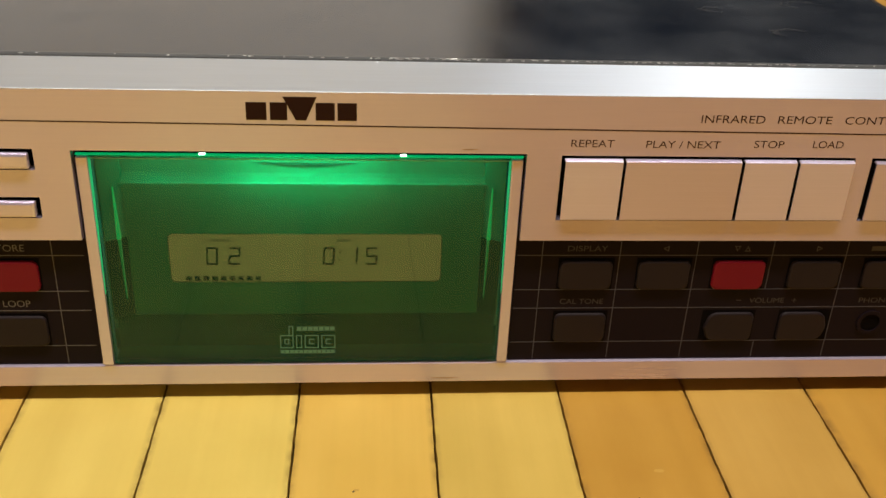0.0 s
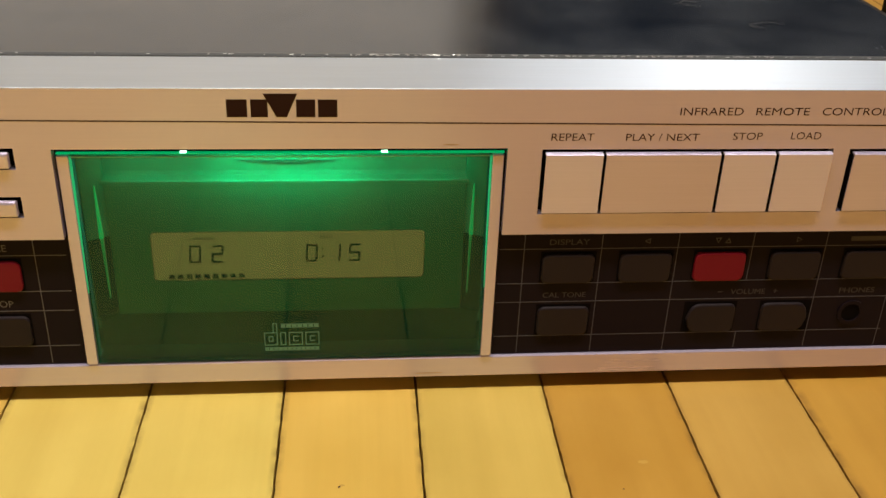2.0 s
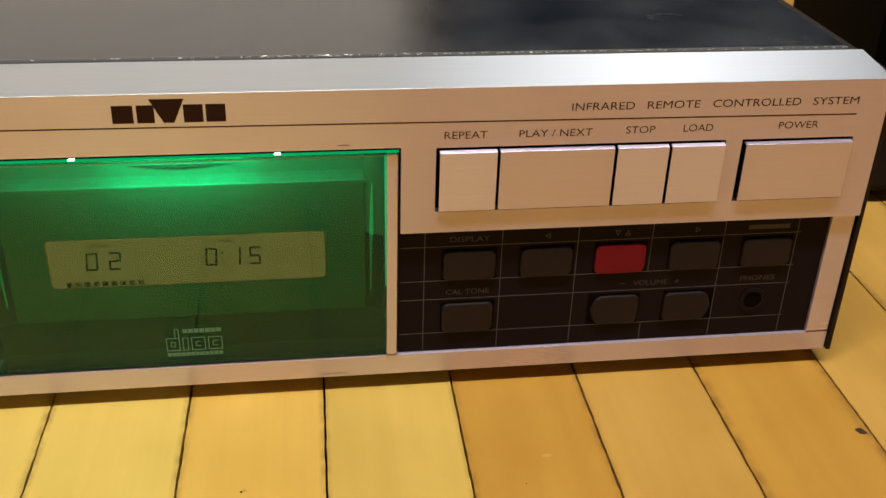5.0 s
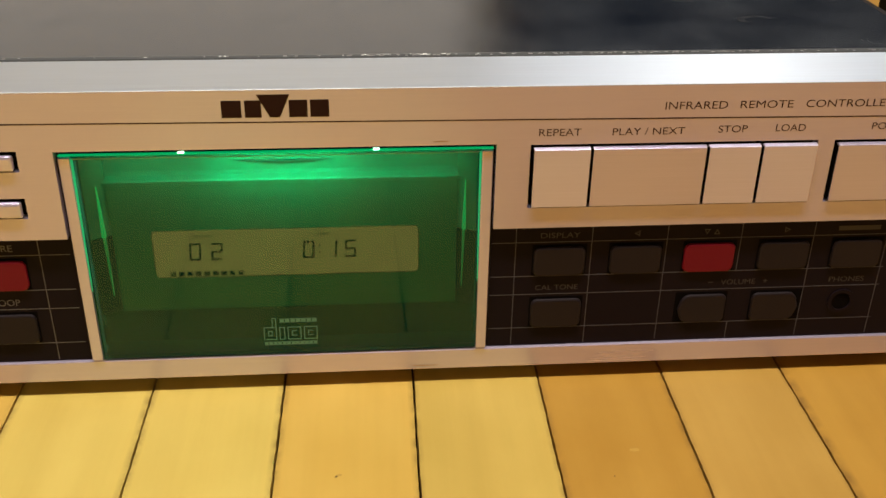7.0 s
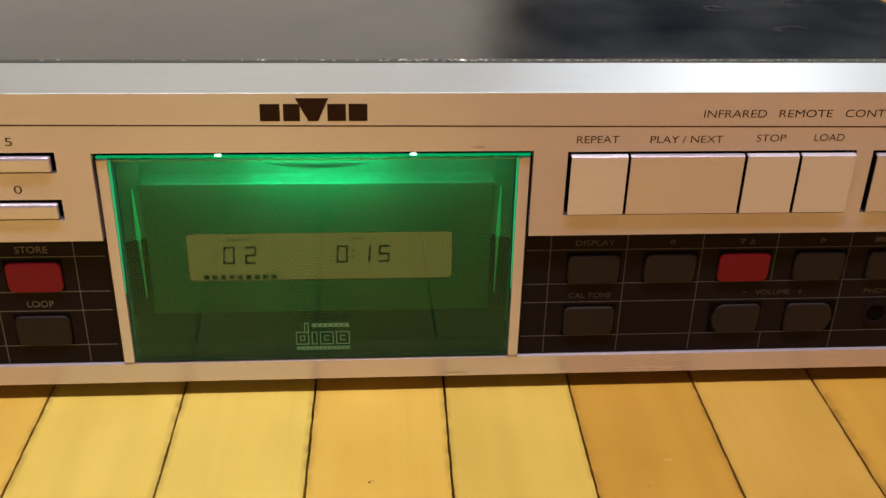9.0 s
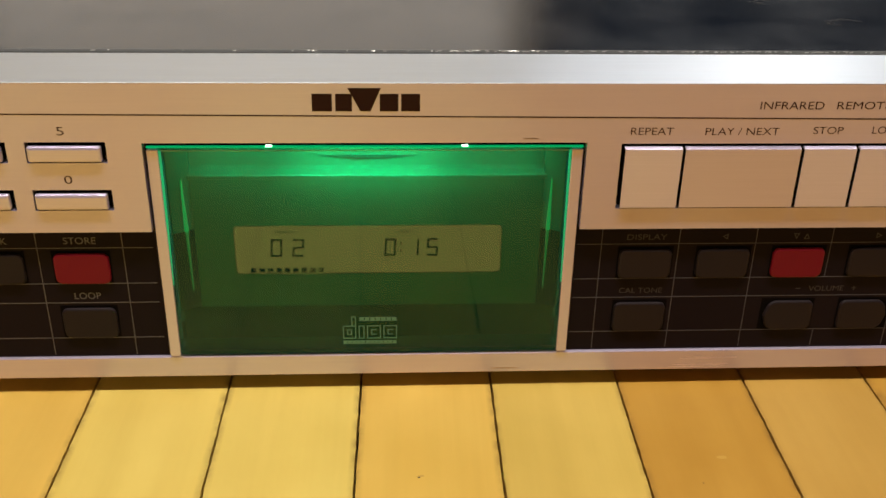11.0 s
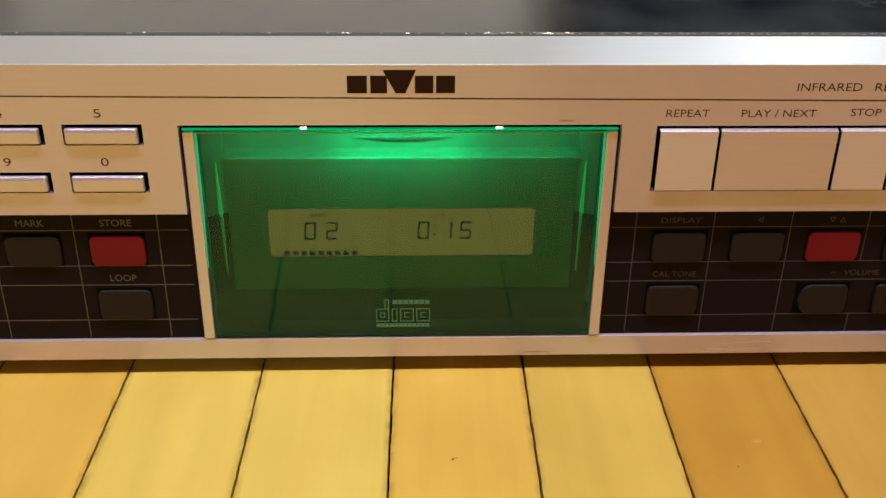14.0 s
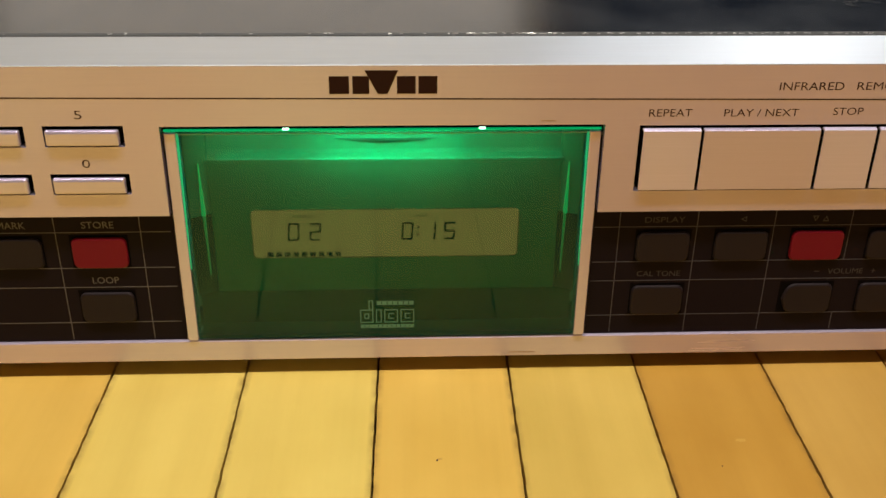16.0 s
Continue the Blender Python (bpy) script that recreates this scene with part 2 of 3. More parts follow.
def plate(x0, x1, z0, z1, holes, y0, y1):
    """An upright plate with rectangular holes (x0, x1, z0, z1) cut right through it."""
    xs = sorted({x0, x1, *[q for h in holes for q in h[:2]]})
    zs = sorted({z0, z1, *[q for h in holes for q in h[2:]]})
    xs, zs = [q for q in xs if x0 <= q <= x1], [q for q in zs if z0 <= q <= z1]
    full = {(i, k) for i in range(len(xs) - 1) for k in range(len(zs) - 1)
            if not any(h[0] < (xs[i] + xs[i + 1]) / 2 < h[1] and h[2] < (zs[k] + zs[k + 1]) / 2 < h[3] for h in holes)}
    bm = bmesh.new()
    vs = {}

    def at(i, k, y):
        if (i, k, y) not in vs:
            vs[i, k, y] = bm.verts.new((xs[i], y, zs[k]))
        return vs[i, k, y]

    for i, k in full:
        c = ((i, k), (i + 1, k), (i + 1, k + 1), (i, k + 1))
        bm.faces.new([at(*q, y0) for q in c])
        bm.faces.new([at(*q, y1) for q in c[::-1]])
        for n, (p, q) in zip(((i, k - 1), (i + 1, k), (i, k + 1), (i - 1, k)), zip(c, c[1:] + c[:1])):
            if n not in full:
                bm.faces.new((at(*p, y0), at(*p, y1), at(*q, y1), at(*q, y0)))
    bmesh.ops.recalc_face_normals(bm, faces=bm.faces)
    return bm


def rounded(x0, x1, z0, z1, r, n=5, point=""):
    """Outline in x and z of a key cap; point: which end runs to a blunt point."""
    out = []
    for cx, cz, a0 in ((x1 - r, z1 - r, 0), (x0 + r, z1 - r, 90), (x0 + r, z0 + r, 180), (x1 - r, z0 + r, 270)):
        out += [(cx + r * math.cos(radians(a0 + 90 * i / n)), cz + r * math.sin(radians(a0 + 90 * i / n))) for i in range(n + 1)]
    if point:
        zm, half, cut = (z0 + z1) / 2, (z1 - z0) / 2, 0.0026
        out = [((x + cut * abs(z - zm) / half if point == "l" else
                 x - cut * abs(z - zm) / half) if ((x < (x0 + x1) / 2) == (point == "l")) else x, z) for x, z in out]
        tip = (x0 + 0.0006, zm) if point == "l" else (x1 - 0.0006, zm)
        k = next(i for i in range(len(out)) if (out[i][0] < (x0 + x1) / 2) == (point == "l") and out[i][1] > zm and
                 (out[(i + 1) % len(out)][1] <= zm)) if point == "l" else len(out) - 1
        out.insert(k + 1, tip)
    return out


def cap(outline, y_front, y_back, lip=0.0007):
    """A key cap: straight sides, a rounded lip and a flat front."""
    bm = bmesh.new()
    cx, cz = sum(p[0] for p in outline) / len(outline), sum(p[1] for p in outline) / len(outline)
    w = max(abs(p[0] - cx) for p in outline)
    h = max(abs(p[1] - cz) for p in outline)
    rings = []
    for inset, y in ((0, y_back), (0, y_front + lip), (0.3 * lip, y_front + 0.3 * lip), (lip, y_front)):
        rings.append([bm.verts.new((cx + (p[0] - cx) * (1 - inset / w), y, cz + (p[1] - cz) * (1 - inset / h))) for p in outline])
    n = len(outline)
    for a, b in zip(rings, rings[1:]):
        for i in range(n):
            bm.faces.new((a[i], a[(i + 1) % n], b[(i + 1) % n], b[i]))
    bm.faces.new(rings[-1])
    bm.faces.new(rings[0][::-1])
    bmesh.ops.recalc_face_normals(bm, faces=bm.faces)
    return bm


def lettering(name, words, x0, x1, z0, z1, y, material, parent, bold=0.0):
    """Flat printed words that fill the rectangle, facing the front."""
    c = bpy.data.curves.new(name, "FONT")
    c.body, c.size, c.offset, c.resolution_u = words, 1.0, bold, 4
    tmp = bpy.data.objects.new(name, c)
    scene.collection.objects.link(tmp)
    bpy.context.view_layer.update()
    me = bpy.data.meshes.new_from_object(tmp.evaluated_get(bpy.context.evaluated_depsgraph_get()))
    bpy.data.objects.remove(tmp)
    xs, ys = [v.co.x for v in me.vertices], [v.co.y for v in me.vertices]
    ax, bx, ay, by = min(xs), max(xs), min(ys), max(ys)
    for v in me.vertices:
        v.co = (x0 + (v.co.x - ax) / (bx - ax) * (x1 - x0), y, z0 + (v.co.y - ay) / (by - ay) * (z1 - z0))
    me.materials.clear()
    me.materials.append(material)
    ob = new(name, me)
    ob.parent = parent
    return ob


def bars(name, rects, y, material, parent, thick=0.00004):
    """Flat printed bars, each (x0, x1, z0, z1), as one print."""
    bm = bmesh.new()
    for x0, x1, z0, z1 in rects:
        box(x0, x1, y - thick, y, z0, z1, bm=bm)
    return part(name, bm, material, parent)


def thing(name, at, label, category, group="", kind=""):
    e = new(name)
    e.location = at
    e.empty_display_size = 0.02
    return tagged(e, label, category, group, kind)


# ---- room ----
X0, X1, Y0, Y1, H = -2.1, 2.1, -2.3, 1.9, 2.4
tagged(part("wall_south", box(X0 - 0.1, X1 + 0.1, Y0 - 0.1, Y0, 0, H), WALL), "warm white painted wall", "wall", kind="structure")
tagged(part("wall_west", box(X0 - 0.1, X0, Y0, Y1, 0, H), WALL), "warm white painted wall", "wall", kind="structure")
tagged(part("wall_east", box(X1, X1 + 0.1, Y0, Y1, 0, H), WALL), "warm white painted wall", "wall", kind="structure")
tagged(part("ceiling", box(X0 - 0.1, X1 + 0.1, Y0 - 0.1, Y1 + 0.1, H, H + 0.1), WALL), "white painted ceiling", "ceiling", kind="structure")
WX0, WX1, WZ0, WZ1 = -1.55, 0.33, 0.30, 2.1
tagged(part("wall_north", plate(X0 - 0.1, X1 + 0.1, 0, H, [(WX0, WX1, WZ0, WZ1)], Y1, Y1 + 0.1), WALL), "warm white wall with a window opening", "wall", kind="structure")
win = thing("window_1", (0, Y1 + 0.05, WZ0), "white framed window with pale sky behind", "window", kind="structure")
win_parts = [part("window_frame", plate(WX0, WX1, WZ0, WZ1, [(WX0 + 0.05, -0.90, WZ0 + 0.05, WZ1 - 0.05), (-0.85, WX1 - 0.05, WZ0 + 0.05, WZ1 - 0.05)], Y1 + 0.03, Y1 + 0.08), PAINT),
             part("window_sill", box(WX0 - 0.04, WX1 + 0.04, Y1 - 0.06, Y1 - 0.003, WZ0 - 0.03, WZ0, 0.004), PAINT)]
for o in win_parts:
    o.parent = win
    o.matrix_parent_inverse = Matrix.Translation((0, -Y1 - 0.05, -WZ0))
tagged(part("backdrop", box(WX0 - 0.3, WX1 + 0.3, Y1 + 0.2, Y1 + 0.22, WZ0 - 0.3, H - 0.05), SKY), "pale sky outside the window", "sky", kind="structure")

# low black cabinet standing on the floor beside the player
low = thing("low_cabinet", (0, 0, 0), "matt black cabinet with a cloth front standing on the wooden floor", "cabinet")
part("body", box(0.305, 0.60, 0.138, 0.235, 0.004, 0.160, 0.005, 3), CABINET, low)
part("front_panel", box(0.307, 0.598, 0.126, 0.137, 0.006, 0.158, 0.004, 3), CLOTH, low, "brown black cloth covered front")
part("plinth", box(0.315, 0.59, 0.142, 0.23, 0.0, 0.006), RUBBER, low)

# dark cabinet against the back wall with a white lamp on it
cab = thing("sideboard", (1.0, 1.6, 0), "tall dark lacquered sideboard against the back wall", "sideboard")
for nm, q in (("body", (0.36, 1.9, 1.42, 1.88, 0.06, 0.86)), ("door", (0.37, 1.12, 1.40, 1.419, 0.08, 0.84)), ("door", (1.14, 1.89, 1.40, 1.419, 0.08, 0.84)), ("plinth", (0.40, 1.86, 1.46, 1.86, 0.0, 0.06))):
    o = part(nm, box(*q, 0.004), CABINET, cab)
    o.matrix_parent_inverse = Matrix.Translation((-1.0, -1.6, 0))
lamp = thing("table_lamp", (0.84, 1.62, 0.86), "white shaded table lamp, switched on", "lamp")


def turned(profile, n=28):
    bm = bmesh.new()
    rows = [[bm.verts.new((r * math.cos(2 * math.pi * i / n), r * math.sin(2 * math.pi * i / n), z)) for i in range(n)] for r, z in profile]
    for a, b in zip(rows, rows[1:]):
        for i in range(n):
            bm.faces.new((a[i], a[(i + 1) % n], b[(i + 1) % n], b[i]))
    bm.faces.new(rows[0][::-1]), bm.faces.new(rows[-1])
    for f in bm.faces:
        f.smooth = len(f.verts) == 4
    bmesh.ops.recalc_face_normals(bm, faces=bm.faces)
    return bm


part("base", turned([(0.07, 0), (0.07, 0.012), (0.02, 0.03), (0.012, 0.05), (0.012, 0.12)]), CABINET, lamp)
part("shade", turned([(0.17, 0.10), (0.18, 0.105), (0.15, 0.33), (0.14, 0.335)]), SHADE, lamp, "glowing white lamp shade")
ceiling_lamp = thing("ceiling_lamp", (0, -0.50, H), "long white ceiling lamp, switched on", "lamp")
part("housing", box(-0.95, 0.95, -0.12, 0.12, -0.025, 0.0, 0.004), PAINT, ceiling_lamp)
part("diffuser", box(-0.92, 0.92, -0.10, 0.10, -0.040, -0.0255, 0.004), SHADE, ceiling_lamp, "glowing white diffuser")

# ---- the player ----
player = thing("compact_disc_player", (0, 0, 0), "champagne silver disc player with green lit display on wooden floor", "disc player")
ZB, ZT = 0.0623, 0.1111
KEY_HOLES = [(-0.1322, -0.1083, 0.0858, 0.0926), (-0.1027, -0.0787, 0.0858, 0.0926), (-0.1322, -0.1083, 0.0699, 0.0769), (-0.1027, -0.0787, 0.0699, 0.0769)]
BANK, POWER = (0.0788, 0.1724, 0.0696, 0.0918), (0.1779, 0.2157, 0.0696, 0.0917)
WIN = (-0.0680, 0.0680, 0.05, 0.0922)
fascia = part("upper_fascia", plate(-0.225, 0.225, ZB, ZT, [*KEY_HOLES, BANK, POWER, WIN], 0.0, 0.0034), ALU, player, "brushed champagne aluminium front plate")
part("fascia_rule", prism([(-0.2155, 0.1020), (0.2150, 0.0993), (0.2150, 0.0997), (-0.2155, 0.1024)], -0.00006, 0.0, "y"), INK, fascia)
part("fascia_back", box(-0.224, -0.0682, 0.0085, 0.0105, ZB + 0.002, 0.1105), HOLE, player)
part("fascia_back", box(0.0682, 0.224, 0.0085, 0.0105, ZB + 0.002, 0.1105), HOLE, player)
# top strip that leans back towards the cover
part("top_strip", prism([(0.0, ZT + 0.0001), (0.0002, ZT + 0.00022), (0.0218, 0.11365), (0.0222, 0.1131), (0.0222, 0.108), (0.0036, 0.108), (0.0036, ZT + 0.0001)], -0.225, 0.225), ALU_STRIP, player, "satin aluminium strip along the top edge")
# folded steel cover
cover = part("cover", prism([(0.0226, 0.1131), (0.0229, 0.1137), (0.0237, 0.1142), (0.334, 0.1142), (0.336, 0.113), (0.336, 0.014), (0.333, 0.014), (0.333, 0.111), (0.0226, 0.111)], -0.2197, 0.2197), COVER, player, "dark grey painted steel cover with scuffs")
for s in (-1, 1):
    a, b = sorted((s * 0.2253, s * 0.2270))
    part("side_panel", box(a, b, 0.0006, 0.335, 0.0066, 0.1118, 0.0004), SIDE, player)
    a, b = sorted((s * 0.2200, s * 0.2252))
    part("side_rail", box(a, b, 0.0230, 0.335, 0.100, 0.1120, 0.0004), SIDE, player)
part("base_plate", box(-0.2232, 0.2232, 0.012, 0.333, 0.0085, 0.0105), SIDE, player)
foot = None
for fx in (-0.19, 0.19):
    for fy in (0.045, 0.29):
        if foot is None:
            foot = part("foot", turned([(0.013, 0.0), (0.015, 0.002), (0.015, 0.0085)]), RUBBER, player)
        o = foot if fx < 0 and fy < 0.1 else new("foot", foot.data)
        o.parent = player
        o.location = (fx, fy, 0)

# lower front: sill, end cap, black control panels
part("bottom_trim", prism([(0.0020, 0.0064), (0.0020, 0.0138), (0.0025, 0.0143), (0.0115, 0.0143), (0.0115, 0.0060), (0.0024, 0.0060)], -0.225, 0.2250), ALU, player, "champagne aluminium sill")
part("end_trim", box(0.2164, 0.2248, 0.0018, 0.0108, 0.0146, ZB - 0.0006, 0.0003), ALU, player)
YP = 0.003
panel_r = part("control_panel", box(0.0678, 0.2162, YP, YP + 0.004, 0.0140, ZB + 0.004), BLACK, player, "black panel with grey grid lines")
panel_l = part("control_panel", box(-0.2248, -0.0678, YP, YP + 0.004, 0.0140, ZB + 0.004), BLACK, player, "black panel with grey grid lines")
LW = 0.00013


def grid_line(x0, x1, z0, z1, parent):
    part("grid_line", box(x0, x1, YP - 0.00006, YP, z0, z1), LINE_INK if parent is panel_r else LINE_PALE, parent)


for z in (0.0553, 0.0423, 0.0351, 0.0216):
    grid_line(0.0682, 0.2065, z - LW, z + LW, panel_r)
    grid_line(-0.2200, -0.0690, z - LW, z + LW, panel_l)
for x in (0.0763, 0.1021, 0.1279, 0.1791, 0.2054):
    grid_line(x - LW, x + LW, 0.0150, 0.0620, panel_r)
grid_line(0.1536 - LW, 0.1536 + LW, 0.0423, 0.0620, panel_r)
grid_line(0.1536 - LW, 0.1536 + LW, 0.0150, 0.0216, panel_r)
for x in (-0.0786, -0.1056, -0.1322):
    grid_line(x - LW, x + LW, 0.0150, 0.0620, panel_l)

KW, KZ1, KZ2 = 0.0176, (0.0425, 0.0535), (0.0219, 0.0332)


def dark_key(name, xc, zz, material, parent, point="", label=""):
    x0, x1 = xc - KW / 2, xc + KW / 2
    # flat black sheet drawn as the shaded slot round the key
    part("key_slot_shade", box(x0 - 0.0005, x1 + 0.0005, YP - 0.00004, YP, zz[0] - 0.0003, zz[1] + 0.0009), HOLE, parent)
    return part(name, cap(rounded(x0, x1, *zz, 0.0022, 5, point), YP - 0.0011, YP + 0.001, 0.0006), material, parent, label)


dark_key("display_key", 0.0913, KZ1, KEY_DARK, panel_r)
dark_key("back_key", 0.1175, KZ1, KEY_DARK, panel_r)
dark_key("pause_key", 0.1431, KZ1, KEY_RED, panel_r, label="red plastic key")
dark_key("forward_key", 0.1693, KZ1, KEY_DARK, panel_r)
dark_key("autostop_key", 0.1952, KZ1, KEY_DARK, panel_r)
dark_key("tone_key", 0.0913, KZ2, KEY_DARK, panel_r)
dark_key("volume_key", 0.1428, KZ2, KEY_DARK, panel_r, "l")
dark_key("volume_key", 0.1697, KZ2, KEY_DARK, panel_r, "r")
dark_key("mark_key", -0.1192, KZ1, KEY_DARK, panel_l)
dark_key("store_key", -0.0922, KZ1, KEY_RED, panel_l, label="red plastic key")
dark_key("loop_key", -0.0922, KZ2, KEY_DARK, panel_l)


def ring(r0, r1, y0, y1, xc, zc, n=28):
    bm = bmesh.new()
    rows = [[bm.verts.new((xc + r * math.cos(2 * math.pi * i / n), y, zc + r * math.sin(2 * math.pi * i / n))) for i in range(n)] for r, y in ((r1, y1), (r1, y0), (r0, y0), (r0, y1))]
    for a, b in zip(rows, rows[1:]):
        for i in range(n):
            bm.faces.new((a[i], a[(i + 1) % n], b[(i + 1) % n], b[i]))
    bmesh.ops.recalc_face_normals(bm, faces=bm.faces)
    return bm


part("phones_socket", ring(0.0034, 0.0048, YP - 0.0005, YP, 0.1938, 0.0287), BLACK, panel_r, "round black headphone socket")
part("socket_hole", prism([(0.1938 + 0.0035 * math.cos(a * 0.35), 0.0287 + 0.0035 * math.sin(a * 0.35)) for a in range(18)], YP - 0.00008, YP, "y"), HOLE, panel_r)

for words, x0, x1, z0, z1, p in (("DISPLAY", 0.0846, 0.0979, 0.0568, 0.0588, panel_r), ("CAL TONE", 0.0838, 0.0985, 0.0367, 0.0387, panel_r),
                                 ("VOLUME", 0.1490, 0.1612, 0.0368, 0.0388, panel_r), ("PHONES", 0.1878, 0.2005, 0.0367, 0.0387, panel_r),
                                 ("STORE", -0.0970, -0.0868, 0.0567, 0.0591, panel_l), ("MARK", -0.1235, -0.1146, 0.0567, 0.0591, panel_l),
                                 ("LOOP", -0.0962, -0.0877, 0.0365, 0.0389, panel_l)):
    lettering("panel_label", words, x0, x1, z0, z1, YP - 0.00005, DIM_INK if p is panel_r else GREY_INK, p)
bars("panel_label", [(0.1875, 0.2023, 0.0570, 0.0587)], YP, DIM_INK, panel_r)
bars("panel_label", [(0.1445, 0.1461, 0.0377, 0.03795), (0.1640, 0.1656, 0.0377, 0.03795), (0.16465, 0.16495, 0.0370, 0.0386)], YP, DIM_INK, panel_r)


def arrow(points, parent):
    """A small open triangle in print."""
    bm = bmesh.new()
    cx, cz = sum(p[0] for p in points) / 3, sum(p[1] for p in points) / 3
    outer = [bm.verts.new((x, YP - 0.00006, z)) for x, z in points]
    inner = [bm.verts.new((cx + 0.5 * (x - cx), YP - 0.00006, cz + 0.5 * (z - cz))) for x, z in points]
    for i in range(3):
        bm.faces.new((outer[i], outer[(i + 1) % 3], inner[(i + 1) % 3], inner[i]))
    part("arrow_print", bm, DIM_INK, parent)


arrow([(0.1163, 0.0578), (0.1183, 0.0567), (0.1183, 0.0589)], panel_r)
arrow([(0.1403, 0.0588), (0.1425, 0.0588), (0.1414, 0.0567)], panel_r)
arrow([(0.1438, 0.0567), (0.1460, 0.0567), (0.1449, 0.0588)], panel_r)
arrow([(0.1685, 0.0567), (0.1685, 0.0589), (0.1705, 0.0578)], panel_r)

# metal keys of the upper fascia
for name, x0, x1, box_ in (("repeat_key", 0.0799, 0.0979, BANK), ("play_key", 0.0989, 0.1355, BANK), ("stop_key", 0.1366, 0.1533, BANK), ("load_key", 0.1544, 0.1720, BANK), ("power_key", 0.1791, 0.2153, POWER)):
    zt, zb = box_[3] - 0.0008, box_[2] + 0.0009
    face = [(0.0007, zt - 0.0007), (0.0003, zt - 0.0002), (0.0, zt - 0.0001), (-0.0012, zt - 0.0005), (-0.00135, zt - 0.0006), (-0.0014, zt - 0.0008), (-0.0014, zb), (-0.0010, zb), (-0.0010, zt - 0.0010)]
    key = part(name, prism(face, x0, x1), ALU_PALE if name in ("repeat_key", "stop_key", "load_key") else ALU_KEY, player)
    # stem coloured hole black, so that the gaps between keys look shaded
    part("stem", box(x0 + 0.00015, x1 - 0.00015, -0.0010, 0.0088, zb + 0.0001, zt - 0.0012), HOLE, key, "black stem that puts the shade into the key gaps")
for x0, x1, z0, z1 in KEY_HOLES:
    key = part("number_key", cap(rounded(x0 + 0.0006, x1 - 0.0014, z0 + 0.0006, z1 - 0.0012, 0.0006, 3), -0.0013, 0.0004, 0.0009), ALU_KEY, player)
    # same black stem for the shade round the number key
    part("stem", box(x0 + 0.0010, x1 - 0.0018, 0.0004, 0.0088, z0 + 0.0010, z1 - 0.0020), HOLE, key, "black stem that puts the shade into the key gaps")

# print on the fascia
YT = -0.00006
for words, x0, x1, z0, z1 in (("REPEAT", 0.0812, 0.0946, 0.0947, 0.0971), ("PLAY / NEXT", 0.1046, 0.1279, 0.0946, 0.0970), ("STOP", 0.1387, 0.1482, 0.0949, 0.0973),
                              ("LOAD", 0.1575, 0.1673, 0.0950, 0.0974), ("POWER", 0.1893, 0.2027, 0.0951, 0.0975), ("INFRARED", 0.1206, 0.1406, 0.1030, 0.1055),
                              ("REMOTE", 0.1447, 0.1618, 0.1030, 0.1055), ("CONTROLLED", 0.1660, 0.1952, 0.1030, 0.1055), ("SYSTEM", 0.1993, 0.2148, 0.1030, 0.1055),
                              ("5", -0.0926, -0.0904, 0.0948, 0.0975), ("0", -0.0925, -0.0901, 0.0790, 0.0817), ("4", -0.1221, -0.1197, 0.0948, 0.0975), ("9", -0.1220, -0.1197, 0.0790, 0.0817)):
    lettering("fascia_print", words, x0, x1, z0, z1, YT, INK, fascia, -0.004)
# the maker's mark as plain blocks, the middle one taller and tapered
for x0, x1 in ((-0.0163, -0.0103), (-0.0093, -0.0043), (0.0040, 0.0096), (0.0104, 0.0161)):
    part("maker_mark", box(x0, x1, -0.00008, 0, 0.1024, 0.1079), INK, fascia)
part("maker_mark", prism([(-0.0056, 0.1097), (0.0044, 0.1097), (0.0012, 0.1024), (-0.0018, 0.1024)], -0.00009, 0, "y"), INK, fascia)

# display window: posts, inner housing, lcd, diodes, tinted door
for s in (-1, 1):
    a, b = sorted((s * 0.0637, s * 0.0672))
    part("window_post", box(a, b, 0.0012, 0.0080, 0.0150, 0.0896, 0.0003), ALU, player, "narrow champagne aluminium post")
    a, b = sorted((s * 0.0676, s * 0.0692))
    # recess sides and roof have their shade in the dark colour
    part("recess_side", box(a, b, 0.0036, 0.026, 0.015, 0.0935), INNER_SHADE, player)
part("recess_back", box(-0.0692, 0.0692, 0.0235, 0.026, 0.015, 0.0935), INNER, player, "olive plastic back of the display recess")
part("recess_roof", box(-0.0676, 0.0676, 0.0036, 0.0235, 0.0925, 0.0935), INNER_SHADE, player)
# dark cover added over the sill top, which would catch green light
part("recess_floor", box(-0.0634, 0.0634, 0.0044, 0.0117, 0.0144, 0.0152), INNER_SHADE, player)
display = part("display_carrier", plate(-0.0571, 0.0571, 0.0280, 0.0751, [], 0.0117, 0.0160), INNER, player, "olive plastic display carrier")
# foot coloured darker, where the glow fades towards the bottom
part("carrier_foot", box(-0.0634, 0.0634, 0.0118, 0.0200, 0.0153, 0.0279), INNER_HALF_SHADE, player)
lcd = part("lcd_panel", cap(rounded(-0.0443, 0.0440, 0.0408, 0.0582, 0.0012), 0.0116, 0.0130, 0.0001), LCD, player, "pale olive lit liquid crystal display")
YL = 0.0116
# slightly larger dim panel, added as the display's halo
part("lcd_halo", cap(rounded(-0.0450, 0.0447, 0.0401, 0.0589, 0.0018), 0.01168, 0.0130, 0.0004), LCD_HALO, player, "dim glowing panel added for the halo round the display")
SEG = {"0": "abcdef", "1": "bc", "2": "abged", "3": "abgcd", "4": "fgbc", "5": "afgcd", "6": "afgedc", "7": "abc", "8": "abcdefg", "9": "abcdfg"}


